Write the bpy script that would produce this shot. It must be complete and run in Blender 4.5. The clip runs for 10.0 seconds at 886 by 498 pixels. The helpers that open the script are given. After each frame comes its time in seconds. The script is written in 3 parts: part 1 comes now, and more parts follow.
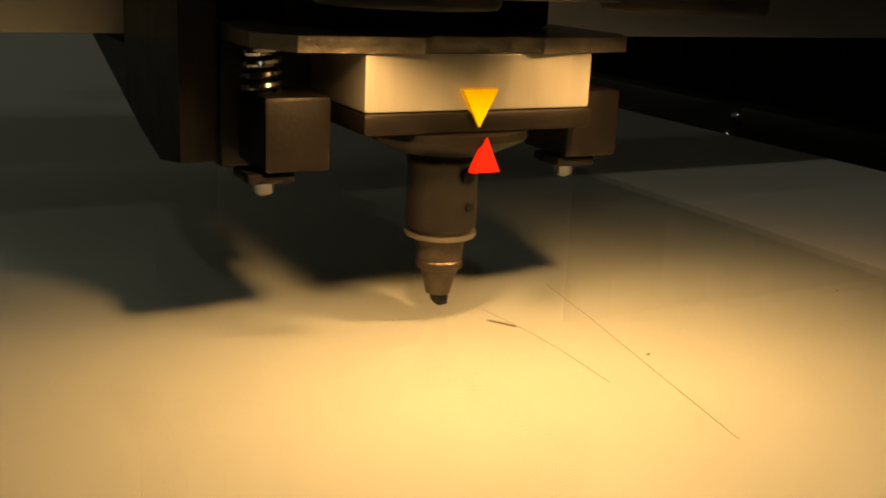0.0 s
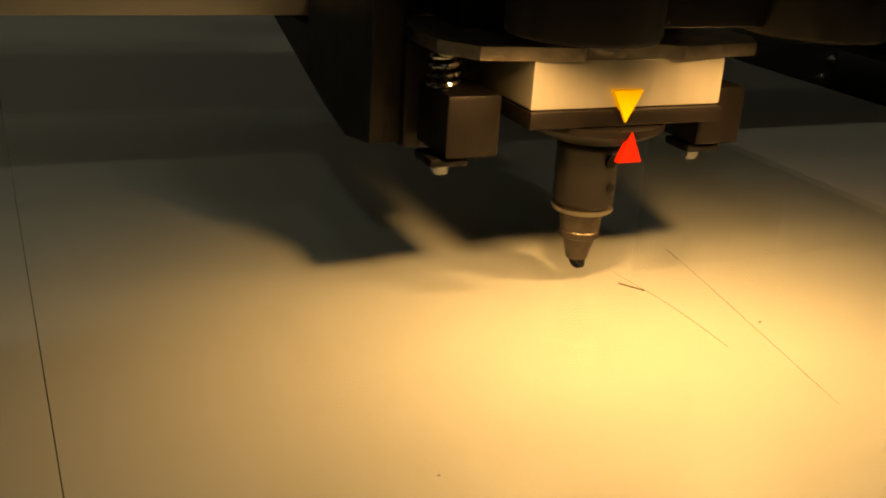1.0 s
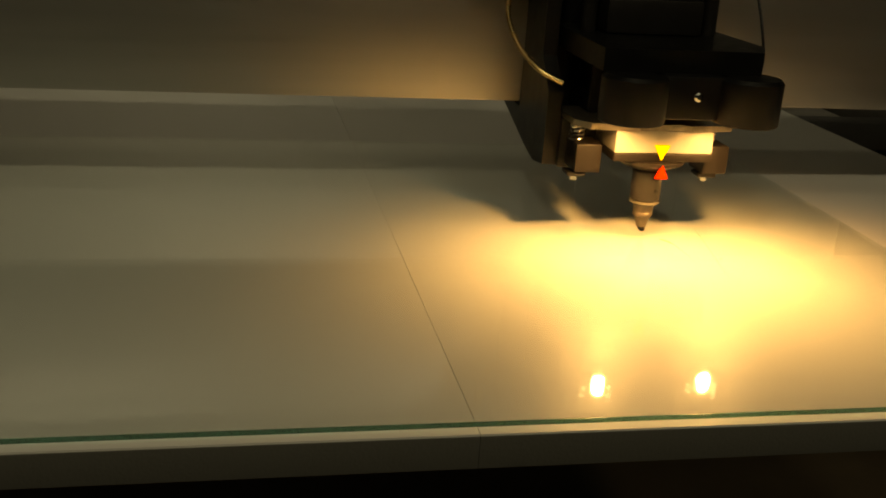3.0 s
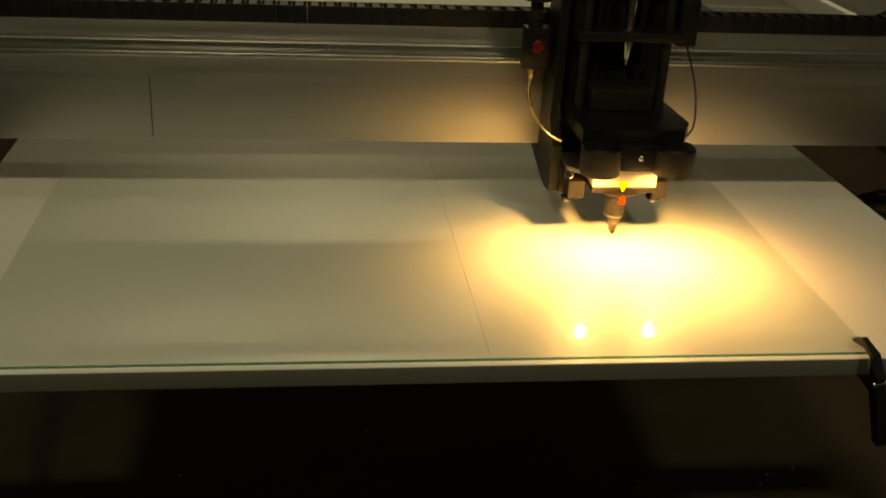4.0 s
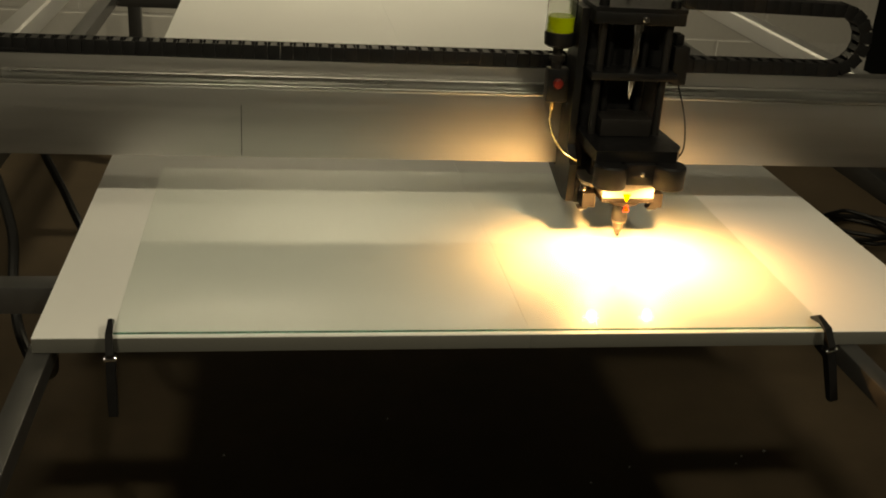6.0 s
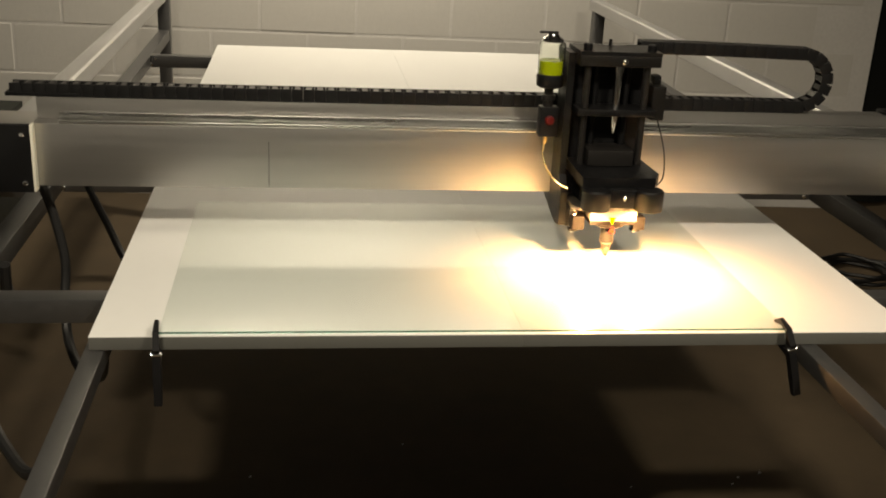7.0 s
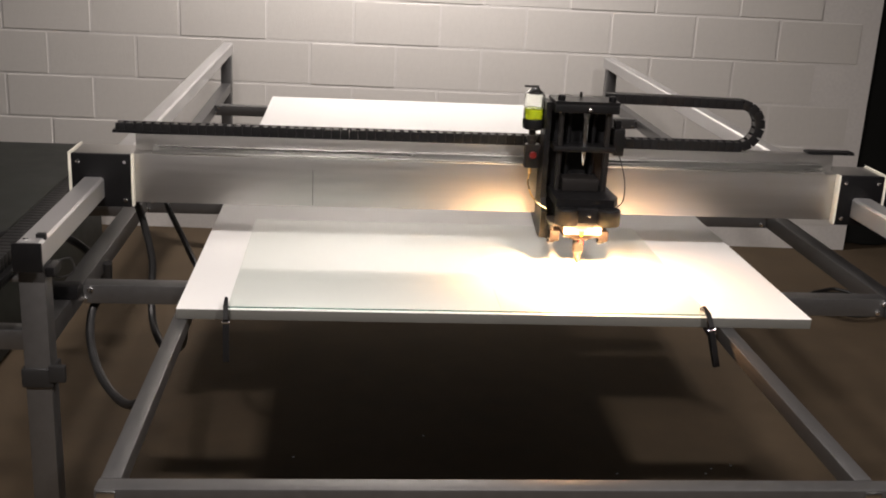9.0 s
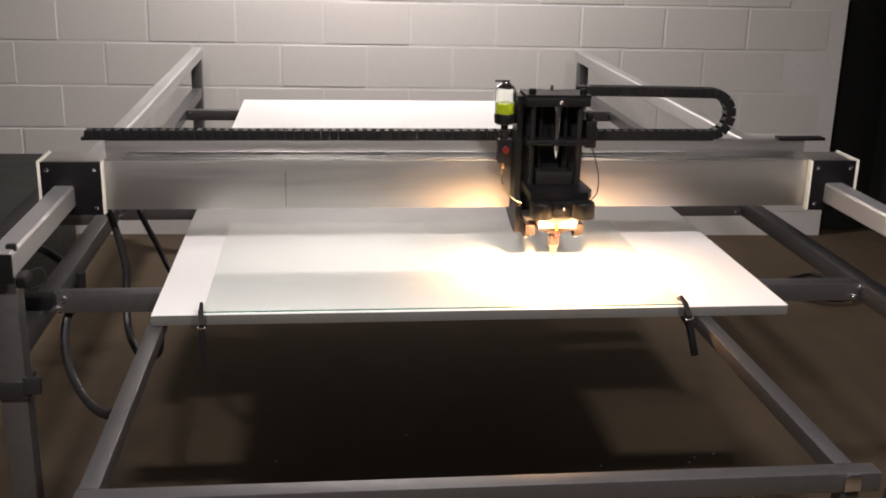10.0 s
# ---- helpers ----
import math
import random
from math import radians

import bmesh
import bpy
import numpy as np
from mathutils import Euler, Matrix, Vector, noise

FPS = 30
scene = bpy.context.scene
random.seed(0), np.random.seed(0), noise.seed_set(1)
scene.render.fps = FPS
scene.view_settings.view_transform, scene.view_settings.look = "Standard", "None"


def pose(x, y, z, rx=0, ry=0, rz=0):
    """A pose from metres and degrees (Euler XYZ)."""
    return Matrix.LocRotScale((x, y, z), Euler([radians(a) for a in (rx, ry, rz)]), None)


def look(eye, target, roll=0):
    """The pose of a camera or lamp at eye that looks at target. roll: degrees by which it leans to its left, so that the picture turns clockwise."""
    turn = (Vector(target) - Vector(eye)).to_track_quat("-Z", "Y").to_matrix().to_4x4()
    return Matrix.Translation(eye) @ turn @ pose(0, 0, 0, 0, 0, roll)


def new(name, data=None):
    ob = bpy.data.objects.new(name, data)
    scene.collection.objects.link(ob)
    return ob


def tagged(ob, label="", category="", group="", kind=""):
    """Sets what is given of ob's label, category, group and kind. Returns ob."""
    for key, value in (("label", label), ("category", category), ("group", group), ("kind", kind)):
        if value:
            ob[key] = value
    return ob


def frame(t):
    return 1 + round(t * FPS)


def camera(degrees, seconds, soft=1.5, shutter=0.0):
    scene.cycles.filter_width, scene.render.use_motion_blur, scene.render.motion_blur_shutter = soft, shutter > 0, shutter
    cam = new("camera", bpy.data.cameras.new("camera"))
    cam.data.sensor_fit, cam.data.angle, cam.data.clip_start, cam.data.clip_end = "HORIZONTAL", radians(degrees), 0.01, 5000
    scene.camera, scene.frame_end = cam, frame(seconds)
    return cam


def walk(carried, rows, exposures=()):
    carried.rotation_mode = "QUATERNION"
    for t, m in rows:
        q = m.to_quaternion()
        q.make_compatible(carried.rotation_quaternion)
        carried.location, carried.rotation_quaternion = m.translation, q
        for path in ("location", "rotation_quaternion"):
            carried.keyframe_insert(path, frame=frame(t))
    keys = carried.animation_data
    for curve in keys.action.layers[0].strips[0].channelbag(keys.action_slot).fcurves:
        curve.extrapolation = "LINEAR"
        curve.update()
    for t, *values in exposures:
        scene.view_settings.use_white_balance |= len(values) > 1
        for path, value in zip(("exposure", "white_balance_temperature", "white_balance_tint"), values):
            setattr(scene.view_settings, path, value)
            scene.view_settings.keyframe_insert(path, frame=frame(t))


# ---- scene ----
EXPO = [(0.0, -4.3, 7700, 10), (0.5, -4.55, 8100, 11), (1.0, -4.2, 8500, 11), (1.5, -3.95, 9000, 12), (2.0, -3.3, 9900, 12), (2.5, -2.95, 10500, 12), (4.0, -1.95, 11400, 9), (4.5, -1.25, 10000, 12), (5.5, -1.3, 9200, 14), (7.0, -0.25, 7900, 23), (7.5, 0.22, 7600, 27), (8.0, 0.25, 7200, 29), (10.0, 0.18, 6500, 36)]
LAMP_A, LAMP_B, LAMP_C2, LAMP_R = 48.0, 45.0, 6.0, 47.0
LAMP_W, LAMP_C = 15.5, (1.0, 0.58, 0.23)
cam = camera(45.1, 10.0, soft=1.9)
PATH = [
    (0, pose(0.6512, 0.0001, 0.9231, 74.564, -2.448, -27.232)),
    (0.5, pose(0.6412, 0.0207, 0.9326, 70.344, -3.845, -27.394)),
    (1, pose(0.6001, -0.0320, 0.9618, 69.258, -3.543, -23.053)),
    (1.5, pose(0.5363, -0.1207, 1.0274, 66.055, -5.897, -24.830)),
    (2, pose(0.4994, -0.3997, 1.0274, 72.019, -3.369, -16.299)),
    (2.5, pose(0.4883, -0.4153, 1.0170, 72.577, -3.607, -12.977)),
    (4, pose(0.4252, -0.9043, 1.3444, 65.455, -2.870, -6.794)),
    (4.5, pose(0.3051, -1.1694, 1.4340, 66.689, -3.574, -8.038)),
    (5, pose(0.3130, -1.1766, 1.4262, 66.829, -3.342, -7.644)),
    (5.5, pose(0.2974, -1.1676, 1.4287, 66.480, -3.740, -8.021)),
    (7, pose(0.2872, -1.3836, 1.4350, 70.145, -2.849, -7.125)),
    (7.5, pose(0.3255, -1.8060, 1.4955, 72.839, -2.241, -4.578)),
    (8, pose(0.3152, -1.8837, 1.5084, 73.102, -2.362, -4.708)),
    (8.5, pose(0.3189, -1.8856, 1.5062, 72.961, -2.392, -4.558)),
    (9, pose(0.3138, -1.8857, 1.5097, 72.880, -2.745, -4.511)),
    (9.5, pose(0.3248, -1.8712, 1.5070, 72.801, -1.946, -4.935)),
    (10, pose(0.3223, -1.8799, 1.5058, 72.856, -1.261, -6.127)),
]
walk(cam, PATH, EXPO)

# ---- world and lights ----
world = bpy.data.worlds.new("room_ambient")
scene.world = world
world.use_nodes = True
bg = world.node_tree.nodes["Background"]
bg.inputs[0].default_value = (0.9, 0.95, 1.0, 1)
bg.inputs[1].default_value = 0.0015


def area_light(name, m, sx, sy, power, colour, spread=180):
    d = bpy.data.lights.new(name, "AREA")
    d.shape, d.size, d.size_y, d.energy, d.color, d.spread = "RECTANGLE", sx, sy, power, colour, radians(spread)
    ob = new(name, d)
    ob.matrix_world = m
    return ob


FIX = ((-0.15, -1.40, 2.62, LAMP_A), (1.32, -1.35, 2.62, LAMP_B), (0.60, -0.05, 2.62, LAMP_C2), (0.50, 2.55, 2.66, LAMP_R))
for fx, fy, fz, fw in FIX:
    tip = 38 if fy > 1 else 0   # the rear lamp leans towards the wall
    area_light("ceiling_lamp_light", pose(fx, fy, fz, tip) @ pose(0, 0, -0.03), 0.16, 0.10, fw, (0.95, 1.0, 0.86))

# ---- plan ----
ZB = 0.80          # top of the white boards
BW, BL = 1.22, 2.44
HX, GY = 0.815, 0.42   # cutting head along the beam, front of the beam
WALL_Y, WALL_X, WALL_Z, WALL_YAW = 3.266, -0.492, 0.932, -2.18
BKW, BKH = 0.4064, 0.2032


# ---- materials ----
def mat(name, base, rough=0.6, metal=0.0, scale=30, var=0.12, bump=0.0, bump_scale=200, stretch=(1, 1, 1), rough_var=0.1, big=3.0, big_var=0.1, ior=1.45):
    m = bpy.data.materials.new(name)
    m.use_nodes = True
    nt = m.node_tree
    b = nt.nodes["Principled BSDF"]
    b.inputs["Metallic"].default_value = metal
    b.inputs["IOR"].default_value = ior
    tc = nt.nodes.new("ShaderNodeTexCoord")
    mp = nt.nodes.new("ShaderNodeMapping")
    mp.inputs["Scale"].default_value = stretch
    nt.links.new(tc.outputs["Object"], mp.inputs[0])
    oi = nt.nodes.new("ShaderNodeObjectInfo")
    n1 = nt.nodes.new("ShaderNodeTexNoise")
    n1.inputs["Scale"].default_value, n1.inputs["Detail"].default_value = scale, 6
    n2 = nt.nodes.new("ShaderNodeTexNoise")
    n2.inputs["Scale"].default_value, n2.inputs["Detail"].default_value = big, 3
    nt.links.new(mp.outputs[0], n1.inputs["Vector"])
    nt.links.new(tc.outputs["Object"], n2.inputs["Vector"])
    ma = nt.nodes.new("ShaderNodeMath"); ma.operation = "MULTIPLY_ADD"
    nt.links.new(n1.outputs[0], ma.inputs[0]); ma.inputs[1].default_value = 2 * var; ma.inputs[2].default_value = 1 - var
    mb = nt.nodes.new("ShaderNodeMath"); mb.operation = "MULTIPLY_ADD"
    nt.links.new(n2.outputs[0], mb.inputs[0]); mb.inputs[1].default_value = 2 * big_var; mb.inputs[2].default_value = 1 - big_var
    mc = nt.nodes.new("ShaderNodeMath"); mc.operation = "MULTIPLY"
    nt.links.new(ma.outputs[0], mc.inputs[0]); nt.links.new(mb.outputs[0], mc.inputs[1])
    vm = nt.nodes.new("ShaderNodeVectorMath"); vm.operation = "SCALE"
    vm.inputs[0].default_value = base
    nt.links.new(mc.outputs[0], vm.inputs["Scale"])
    nt.links.new(vm.outputs[0], b.inputs["Base Color"])
    mr = nt.nodes.new("ShaderNodeMath"); mr.operation = "MULTIPLY_ADD"
    nt.links.new(n1.outputs[0], mr.inputs[0]); mr.inputs[1].default_value = 2 * rough_var; mr.inputs[2].default_value = max(rough - rough_var, 0.02)
    nt.links.new(mr.outputs[0], b.inputs["Roughness"])
    if bump:
        n3 = nt.nodes.new("ShaderNodeTexNoise")
        n3.inputs["Scale"].default_value, n3.inputs["Detail"].default_value = bump_scale, 4
        nt.links.new(mp.outputs[0], n3.inputs["Vector"])
        bp = nt.nodes.new("ShaderNodeBump")
        bp.inputs["Strength"].default_value, bp.inputs["Distance"].default_value = bump, 0.002
        nt.links.new(n3.outputs[0], bp.inputs["Height"])
        nt.links.new(bp.outputs[0], b.inputs["Normal"])
    return m


M_BOARD = mat("white_laminate", (0.78, 0.78, 0.76), 0.45, var=0.02, scale=60, big=2.5, big_var=0.04, bump=0.03, bump_scale=400)
M_EDGE = mat("board_core", (0.095, 0.095, 0.086), 0.8, var=0.1, scale=300, bump=0.2, bump_scale=500)
M_ALU = mat("brushed_aluminium", (0.48, 0.47, 0.45), 0.4, 0.95, scale=90, var=0.08, stretch=(0.04, 1, 1), rough_var=0.1, big=2.0, big_var=0.12, bump=0.05, bump_scale=120)
M_RAIL = mat("polished_rail", (0.58, 0.58, 0.58), 0.46, 0.85, scale=40, var=0.05, stretch=(1, 0.05, 1), rough_var=0.05)
M_GUIDE = mat("bright_guide_steel", (0.72, 0.72, 0.70), 0.28, 1.0, scale=60, var=0.06, stretch=(0.05, 1, 1), rough_var=0.06)
M_TUBE = mat("mill_tube", (0.19, 0.19, 0.19), 0.43, 0.9, scale=70, var=0.1, big=6, big_var=0.07, rough_var=0.06, bump=0.03, bump_scale=160)
M_BLACK = mat("black_anodised", (0.005, 0.005, 0.0055), 0.42, 0.0, ior=1.33, scale=80, var=0.2, bump=0.04, bump_scale=500)
M_BLACKG = mat("black_plastic", (0.007, 0.007, 0.0075), 0.45, 0.0, ior=1.35, scale=120, var=0.2, bump=0.05)
M_GREY = mat("dark_grey_metal", (0.022, 0.020, 0.019), 0.4, 0.4, scale=150, var=0.2, bump=0.06, bump_scale=700)
M_BROWN = mat("bronzed_steel", (0.009, 0.0072, 0.0065), 0.42, 0.3, scale=200, var=0.25, bump=0.08, bump_scale=600)
M_SILVER = mat("brushed_silver_block", (0.74, 0.71, 0.62), 0.42, 0.75, scale=250, var=0.06, stretch=(1, 1, 0.05), bump=0.05, bump_scale=300)
M_CONE = mat("worn_tool_steel", (0.13, 0.105, 0.085), 0.35, 0.8, scale=300, var=0.35, big=60, big_var=0.4, bump=0.3, bump_scale=400)
M_FLANGE = mat("scratched_steel", (0.5, 0.44, 0.36), 0.36, 0.9, scale=180, var=0.35, big=40, big_var=0.4, bump=0.3, bump_scale=300)
M_CHROME = mat("chrome", (0.8, 0.8, 0.8), 0.15, 1.0, var=0.03, rough_var=0.04)
M_BRASS = mat("brass", (0.65, 0.45, 0.2), 0.28, 1.0, var=0.1)
M_YELLOW = mat("yellow_sticker", (1.0, 0.66, 0.012), 0.5, var=0.03, big_var=0.02)
M_RED = mat("red_sticker", (0.5, 0.012, 0.01), 0.5, var=0.03, big_var=0.02)
M_REDKNOB = mat("red_knob", (0.1, 0.004, 0.004), 0.4)
M_CREAM = mat("cream_plate", (0.72, 0.7, 0.6), 0.5, var=0.04)
M_WALL = mat("painted_block", (0.70, 0.68, 0.64), 0.62, var=0.05, scale=45, big=1.3, big_var=0.06, bump=0.35, bump_scale=110)
M_MORTAR = mat("painted_mortar", (0.74, 0.72, 0.69), 0.75, var=0.1, scale=60, bump=0.4, bump_scale=90)
M_FLOOR = mat("stained_concrete", (0.096, 0.070, 0.045), 0.78, ior=1.25, var=0.25, scale=9, big=1.4, big_var=0.35, bump=0.15, bump_scale=60, rough_var=0.15)
# near black on purpose: holds down light bounced into the floor shadow
M_PLASTER = mat("bounce_cut_plaster", (0.06, 0.06, 0.057), 0.8, var=0.05, scale=6)
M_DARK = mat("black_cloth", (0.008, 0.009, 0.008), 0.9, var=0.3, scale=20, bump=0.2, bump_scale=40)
M_CABINET = mat("dark_green_panel", (0.012, 0.015, 0.012), 0.6, var=0.1, scale=10)
M_RUBBER = mat("black_rubber", (0.014, 0.014, 0.014), 0.45, var=0.15)
M_WHITE = mat("white_enamel", (0.8, 0.8, 0.8), 0.4, var=0.02)
M_SCRATCH = mat("score_line", (0.12, 0.08, 0.04), 0.7)


def glassy(name, colour, rough=0.0, ior=1.5):
    m = bpy.data.materials.new(name)
    m.use_nodes = True
    b = m.node_tree.nodes["Principled BSDF"]
    b.inputs["Base Color"].default_value = (*colour, 1)
    b.inputs["Transmission Weight"].default_value = 1
    b.inputs["Roughness"].default_value = rough
    b.inputs["IOR"].default_value = ior
    return m


def sheet_glass(name, tint):
    """Clear sheet: light goes straight through with a tint, and the surface mirrors by its Fresnel gloss."""
    m = bpy.data.materials.new(name)
    m.use_nodes = True
    nt = m.node_tree
    nt.nodes.remove(nt.nodes["Principled BSDF"])
    tr = nt.nodes.new("ShaderNodeBsdfTransparent")
    tr.inputs[0].default_value = (*tint, 1)
    gs = nt.nodes.new("ShaderNodeBsdfGlossy")
    gs.inputs["Roughness"].default_value = 0.03
    lw = nt.nodes.new("ShaderNodeLayerWeight")
    lw.inputs[0].default_value = 0.5
    pw5 = nt.nodes.new("ShaderNodeMath"); pw5.operation = "POWER"
    nt.links.new(lw.outputs["Facing"], pw5.inputs[0]); pw5.inputs[1].default_value = 5.0
    fr = nt.nodes.new("ShaderNodeMath"); fr.operation = "MULTIPLY_ADD"
    nt.links.new(pw5.outputs[0], fr.inputs[0]); fr.inputs[1].default_value = 0.68; fr.inputs[2].default_value = 0.03
    mx = nt.nodes.new("ShaderNodeMixShader")
    nt.links.new(fr.outputs[0], mx.inputs[0])
    nt.links.new(tr.outputs[0], mx.inputs[1])
    nt.links.new(gs.outputs[0], mx.inputs[2])
    nt.links.new(mx.outputs[0], nt.nodes["Material Output"].inputs["Surface"])
    return m


M_GLASS = sheet_glass("float_glass", (0.964, 0.979, 0.969))
M_GEDGE = glassy("green_glass_edge", (0.09, 0.26, 0.20), 0.15)
M_CUP = glassy("clear_cup", (0.95, 0.96, 0.92), 0.03)
M_OIL = mat("yellow_green_oil", (0.17, 0.21, 0.004), 0.15, var=0.05)

glow = bpy.data.materials.new("lamp_glow")
glow.use_nodes = True
gb = glow.node_tree.nodes["Principled BSDF"]
gb.inputs["Base Color"].default_value = (0.9, 0.9, 0.8, 1)
gb.inputs["Emission Color"].default_value = (1.0, 0.72, 0.34, 1)
gb.inputs["Emission Strength"].default_value = 90.0
tubeglow = bpy.data.materials.new("tube_glow")
tubeglow.use_nodes = True
tb = tubeglow.node_tree.nodes["Principled BSDF"]
tb.inputs["Emission Color"].default_value = (1.0, 0.96, 0.9, 1)
tb.inputs["Emission Strength"].default_value = 4.0


# ---- mesh helpers ----
def box(bm, x0, x1, y0, y1, z0, z1, bevel=0.0):
    vs = bmesh.ops.create_cube(bm, size=1)["verts"]
    for v in vs:
        v.co = Vector(((x0 + x1) / 2 + v.co.x * (x1 - x0), (y0 + y1) / 2 + v.co.y * (y1 - y0), (z0 + z1) / 2 + v.co.z * (z1 - z0)))
    if bevel:
        es = list({e for v in vs for e in v.link_edges})
        bmesh.ops.bevel(bm, geom=es, offset=bevel, segments=2, affect="EDGES", profile=0.6)
    return bm


def lathe(bm, rings, m=None, seg=24):
    """A turned solid; rings of (radius, height) along local z, closed at both ends."""
    m = m or Matrix()
    loops = []
    for r, h in rings:
        loops.append([bm.verts.new(m @ Vector((r * math.cos(2 * math.pi * k / seg), r * math.sin(2 * math.pi * k / seg), h))) for k in range(seg)])
    for a, b in zip(loops, loops[1:]):
        for k in range(seg):
            bm.faces.new((a[k], a[(k + 1) % seg], b[(k + 1) % seg], b[k]))
    bm.faces.new(list(reversed(loops[0])))
    bm.faces.new(loops[-1])
    return bm


def prism(bm, pts, axis, a, b):
    """A flat outline pushed along an axis (0 x, 1 y, 2 z) from a to b."""
    def at(p, d):
        q = list(p)
        q.insert(axis, d)
        return bm.verts.new(q)
    lo = [at(p, a) for p in pts]
    hi = [at(p, b) for p in pts]
    n = len(pts)
    bm.faces.new(lo)
    bm.faces.new(list(reversed(hi)))
    for k in range(n):
        bm.faces.new((lo[k], hi[k], hi[(k + 1) % n], lo[(k + 1) % n]))
    bmesh.ops.recalc_face_normals(bm, faces=bm.faces[:])
    return bm


def finish(name, bm, material, smooth=True):
    me = bpy.data.meshes.new(name)
    bmesh.ops.recalc_face_normals(bm, faces=bm.faces[:])
    if smooth:
        for f in bm.faces:
            f.smooth = True
        for e in bm.edges:
            if len(e.link_faces) == 2 and e.calc_face_angle(0) > 0.6:
                e.smooth = False
    bm.to_mesh(me)
    bm.free()
    me.materials.append(material)
    return me


def part(name, bm, material, parent, label=""):
    ob = new(name, finish(name, bm, material))
    ob.parent = parent
    if label:
        ob["label"] = label
    return ob


def thing(name, bm, material, label, category, group="", kind=""):
    return tagged(new(name, finish(name, bm, material)), label, category, group, kind)


def base(name, x, y, z, label, category, group="", kind=""):
    """An Empty at the base of a thing; its parts are placed in world metres."""
    ob = new(name)
    ob.empty_display_size = 0.05
    ob.location = (x, y, z)
    return tagged(ob, label, category, group, kind)


def pw(name, bm, material, parent, label=""):
    """A part whose mesh is given in world metres."""
    off = parent.location if parent.parent is None else parent.parent.location
    bmesh.ops.translate(bm, verts=bm.verts[:], vec=-Vector(off))
    return part(name, bm, material, parent, label)


def sweep(bm, pts, r, seg=8, steps=8):
    """A round hose along a smooth curve through pts."""
    P = [Vector(p) for p in pts]
    path = []
    for i in range(len(P) - 1):
        p0, p1, p2, p3 = P[max(i - 1, 0)], P[i], P[i + 1], P[min(i + 2, len(P) - 1)]
        for s in range(steps):
            t = s / steps
            path.append(0.5 * (2 * p1 + (p2 - p0) * t + (2 * p0 - 5 * p1 + 4 * p2 - p3) * t * t + (3 * p1 - p0 - 3 * p2 + p3) * t ** 3))
    path.append(P[-1])
    loops = []
    side = Vector((1, 0, 0))
    for i, p in enumerate(path):
        d = (path[min(i + 1, len(path) - 1)] - path[max(i - 1, 0)]).normalized()
        side = (side - d * side.dot(d))
        if side.length < 1e-4:
            side = d.orthogonal()
        side.normalize()
        up = d.cross(side)
        loops.append([bm.verts.new(p + r * (math.cos(2 * math.pi * k / seg) * side + math.sin(2 * math.pi * k / seg) * up)) for k in range(seg)])
    for a, b in zip(loops, loops[1:]):
        for k in range(seg):
            bm.faces.new((a[k], a[(k + 1) % seg], b[(k + 1) % seg], b[k]))
    bm.faces.new(list(reversed(loops[0])))
    bm.faces.new(loops[-1])
    return bm


def B():
    return bmesh.new()


# ---- room ----
thing("floor", box(B(), -3.2, 5.2, -3.6, 3.9, -0.1, 0.0), M_FLOOR, "stained brown bare concrete workshop floor", "floor", kind="structure")
# unseen ceiling and walls, added to close the room and soak up bounce
thing("ceiling", box(B(), -3.2, 5.2, -3.6, 3.9, 3.0, 3.1), M_PLASTER, "unseen ceiling, darkened to cut bounced light", "ceiling", kind="structure")
thing("wall_south", box(B(), -3.2, 5.2, -3.7, -3.6, 0, 3.0), M_PLASTER, "unseen south wall, darkened to cut bounced light", "wall", kind="structure")
thing("wall_west", box(B(), -3.3, -3.2, -3.6, 3.9, 0, 3.0), M_PLASTER, "unseen side wall, darkened to cut bounced light", "wall", kind="structure")
thing("wall_east", box(B(), 5.2, 5.3, -3.6, 3.9, 0, 3.0), M_PLASTER, "unseen side wall, darkened to cut bounced light", "wall", kind="structure")

wall = new("wall_north")
tagged(wall, "cream-painted concrete block wall with recessed joints", "wall", kind="structure")
wall.matrix_world = pose(WALL_X, WALL_Y, 0, 0, 0, WALL_YAW)
WALL_END = 3.33   # along the wall, where the dark opening begins
part("mortar_bed", box(B(), -2.9, WALL_END, 0.0018, 0.15, 0, 3.0), M_MORTAR, wall)

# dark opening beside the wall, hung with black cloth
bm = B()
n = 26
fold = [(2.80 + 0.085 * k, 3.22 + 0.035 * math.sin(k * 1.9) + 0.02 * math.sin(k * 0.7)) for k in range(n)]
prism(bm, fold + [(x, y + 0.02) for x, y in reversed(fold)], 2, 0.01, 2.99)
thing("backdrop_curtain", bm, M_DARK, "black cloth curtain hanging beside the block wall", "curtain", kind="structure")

# shaded lamps hung from the ceiling
for fx, fy, fz, fw in FIX:
    fix = base("ceiling_light", fx, fy, fz, "white enamel shaded ceiling lamp", "lamp", "ceiling lights")
    lean = pose(0, 0, 0, 38 if fy > 1 else 0)
    part("shade", lathe(B(), [(0.17, -0.005), (0.175, 0.0), (0.09, 0.1), (0.04, 0.13), (0.035, 0.12), (0.085, 0.09), (0.165, 0.0)], lean, 32), M_WHITE, fix)
    part("bulb", lathe(B(), [(0.02, 0.0), (0.045, 0.03), (0.045, 0.06), (0.02, 0.1)], lean, 20), tubeglow, fix, "glowing lamp bulb")
    part("hanger", box(B(), -0.006, 0.006, -0.006 - (0.07 if fy > 1 else 0), 0.006 - (0.07 if fy > 1 else 0), 0.1, 3.0 - fz), M_TUBE, fix)

# ---- machine frame ----
T = 0.04
RL, RR = -0.234, 1.487     # centres of the two side rails
frame_ob = base("machine_frame", 0.65, 0.0, 0.0, "welded frame of bare square metal tube on legs", "machine frame")


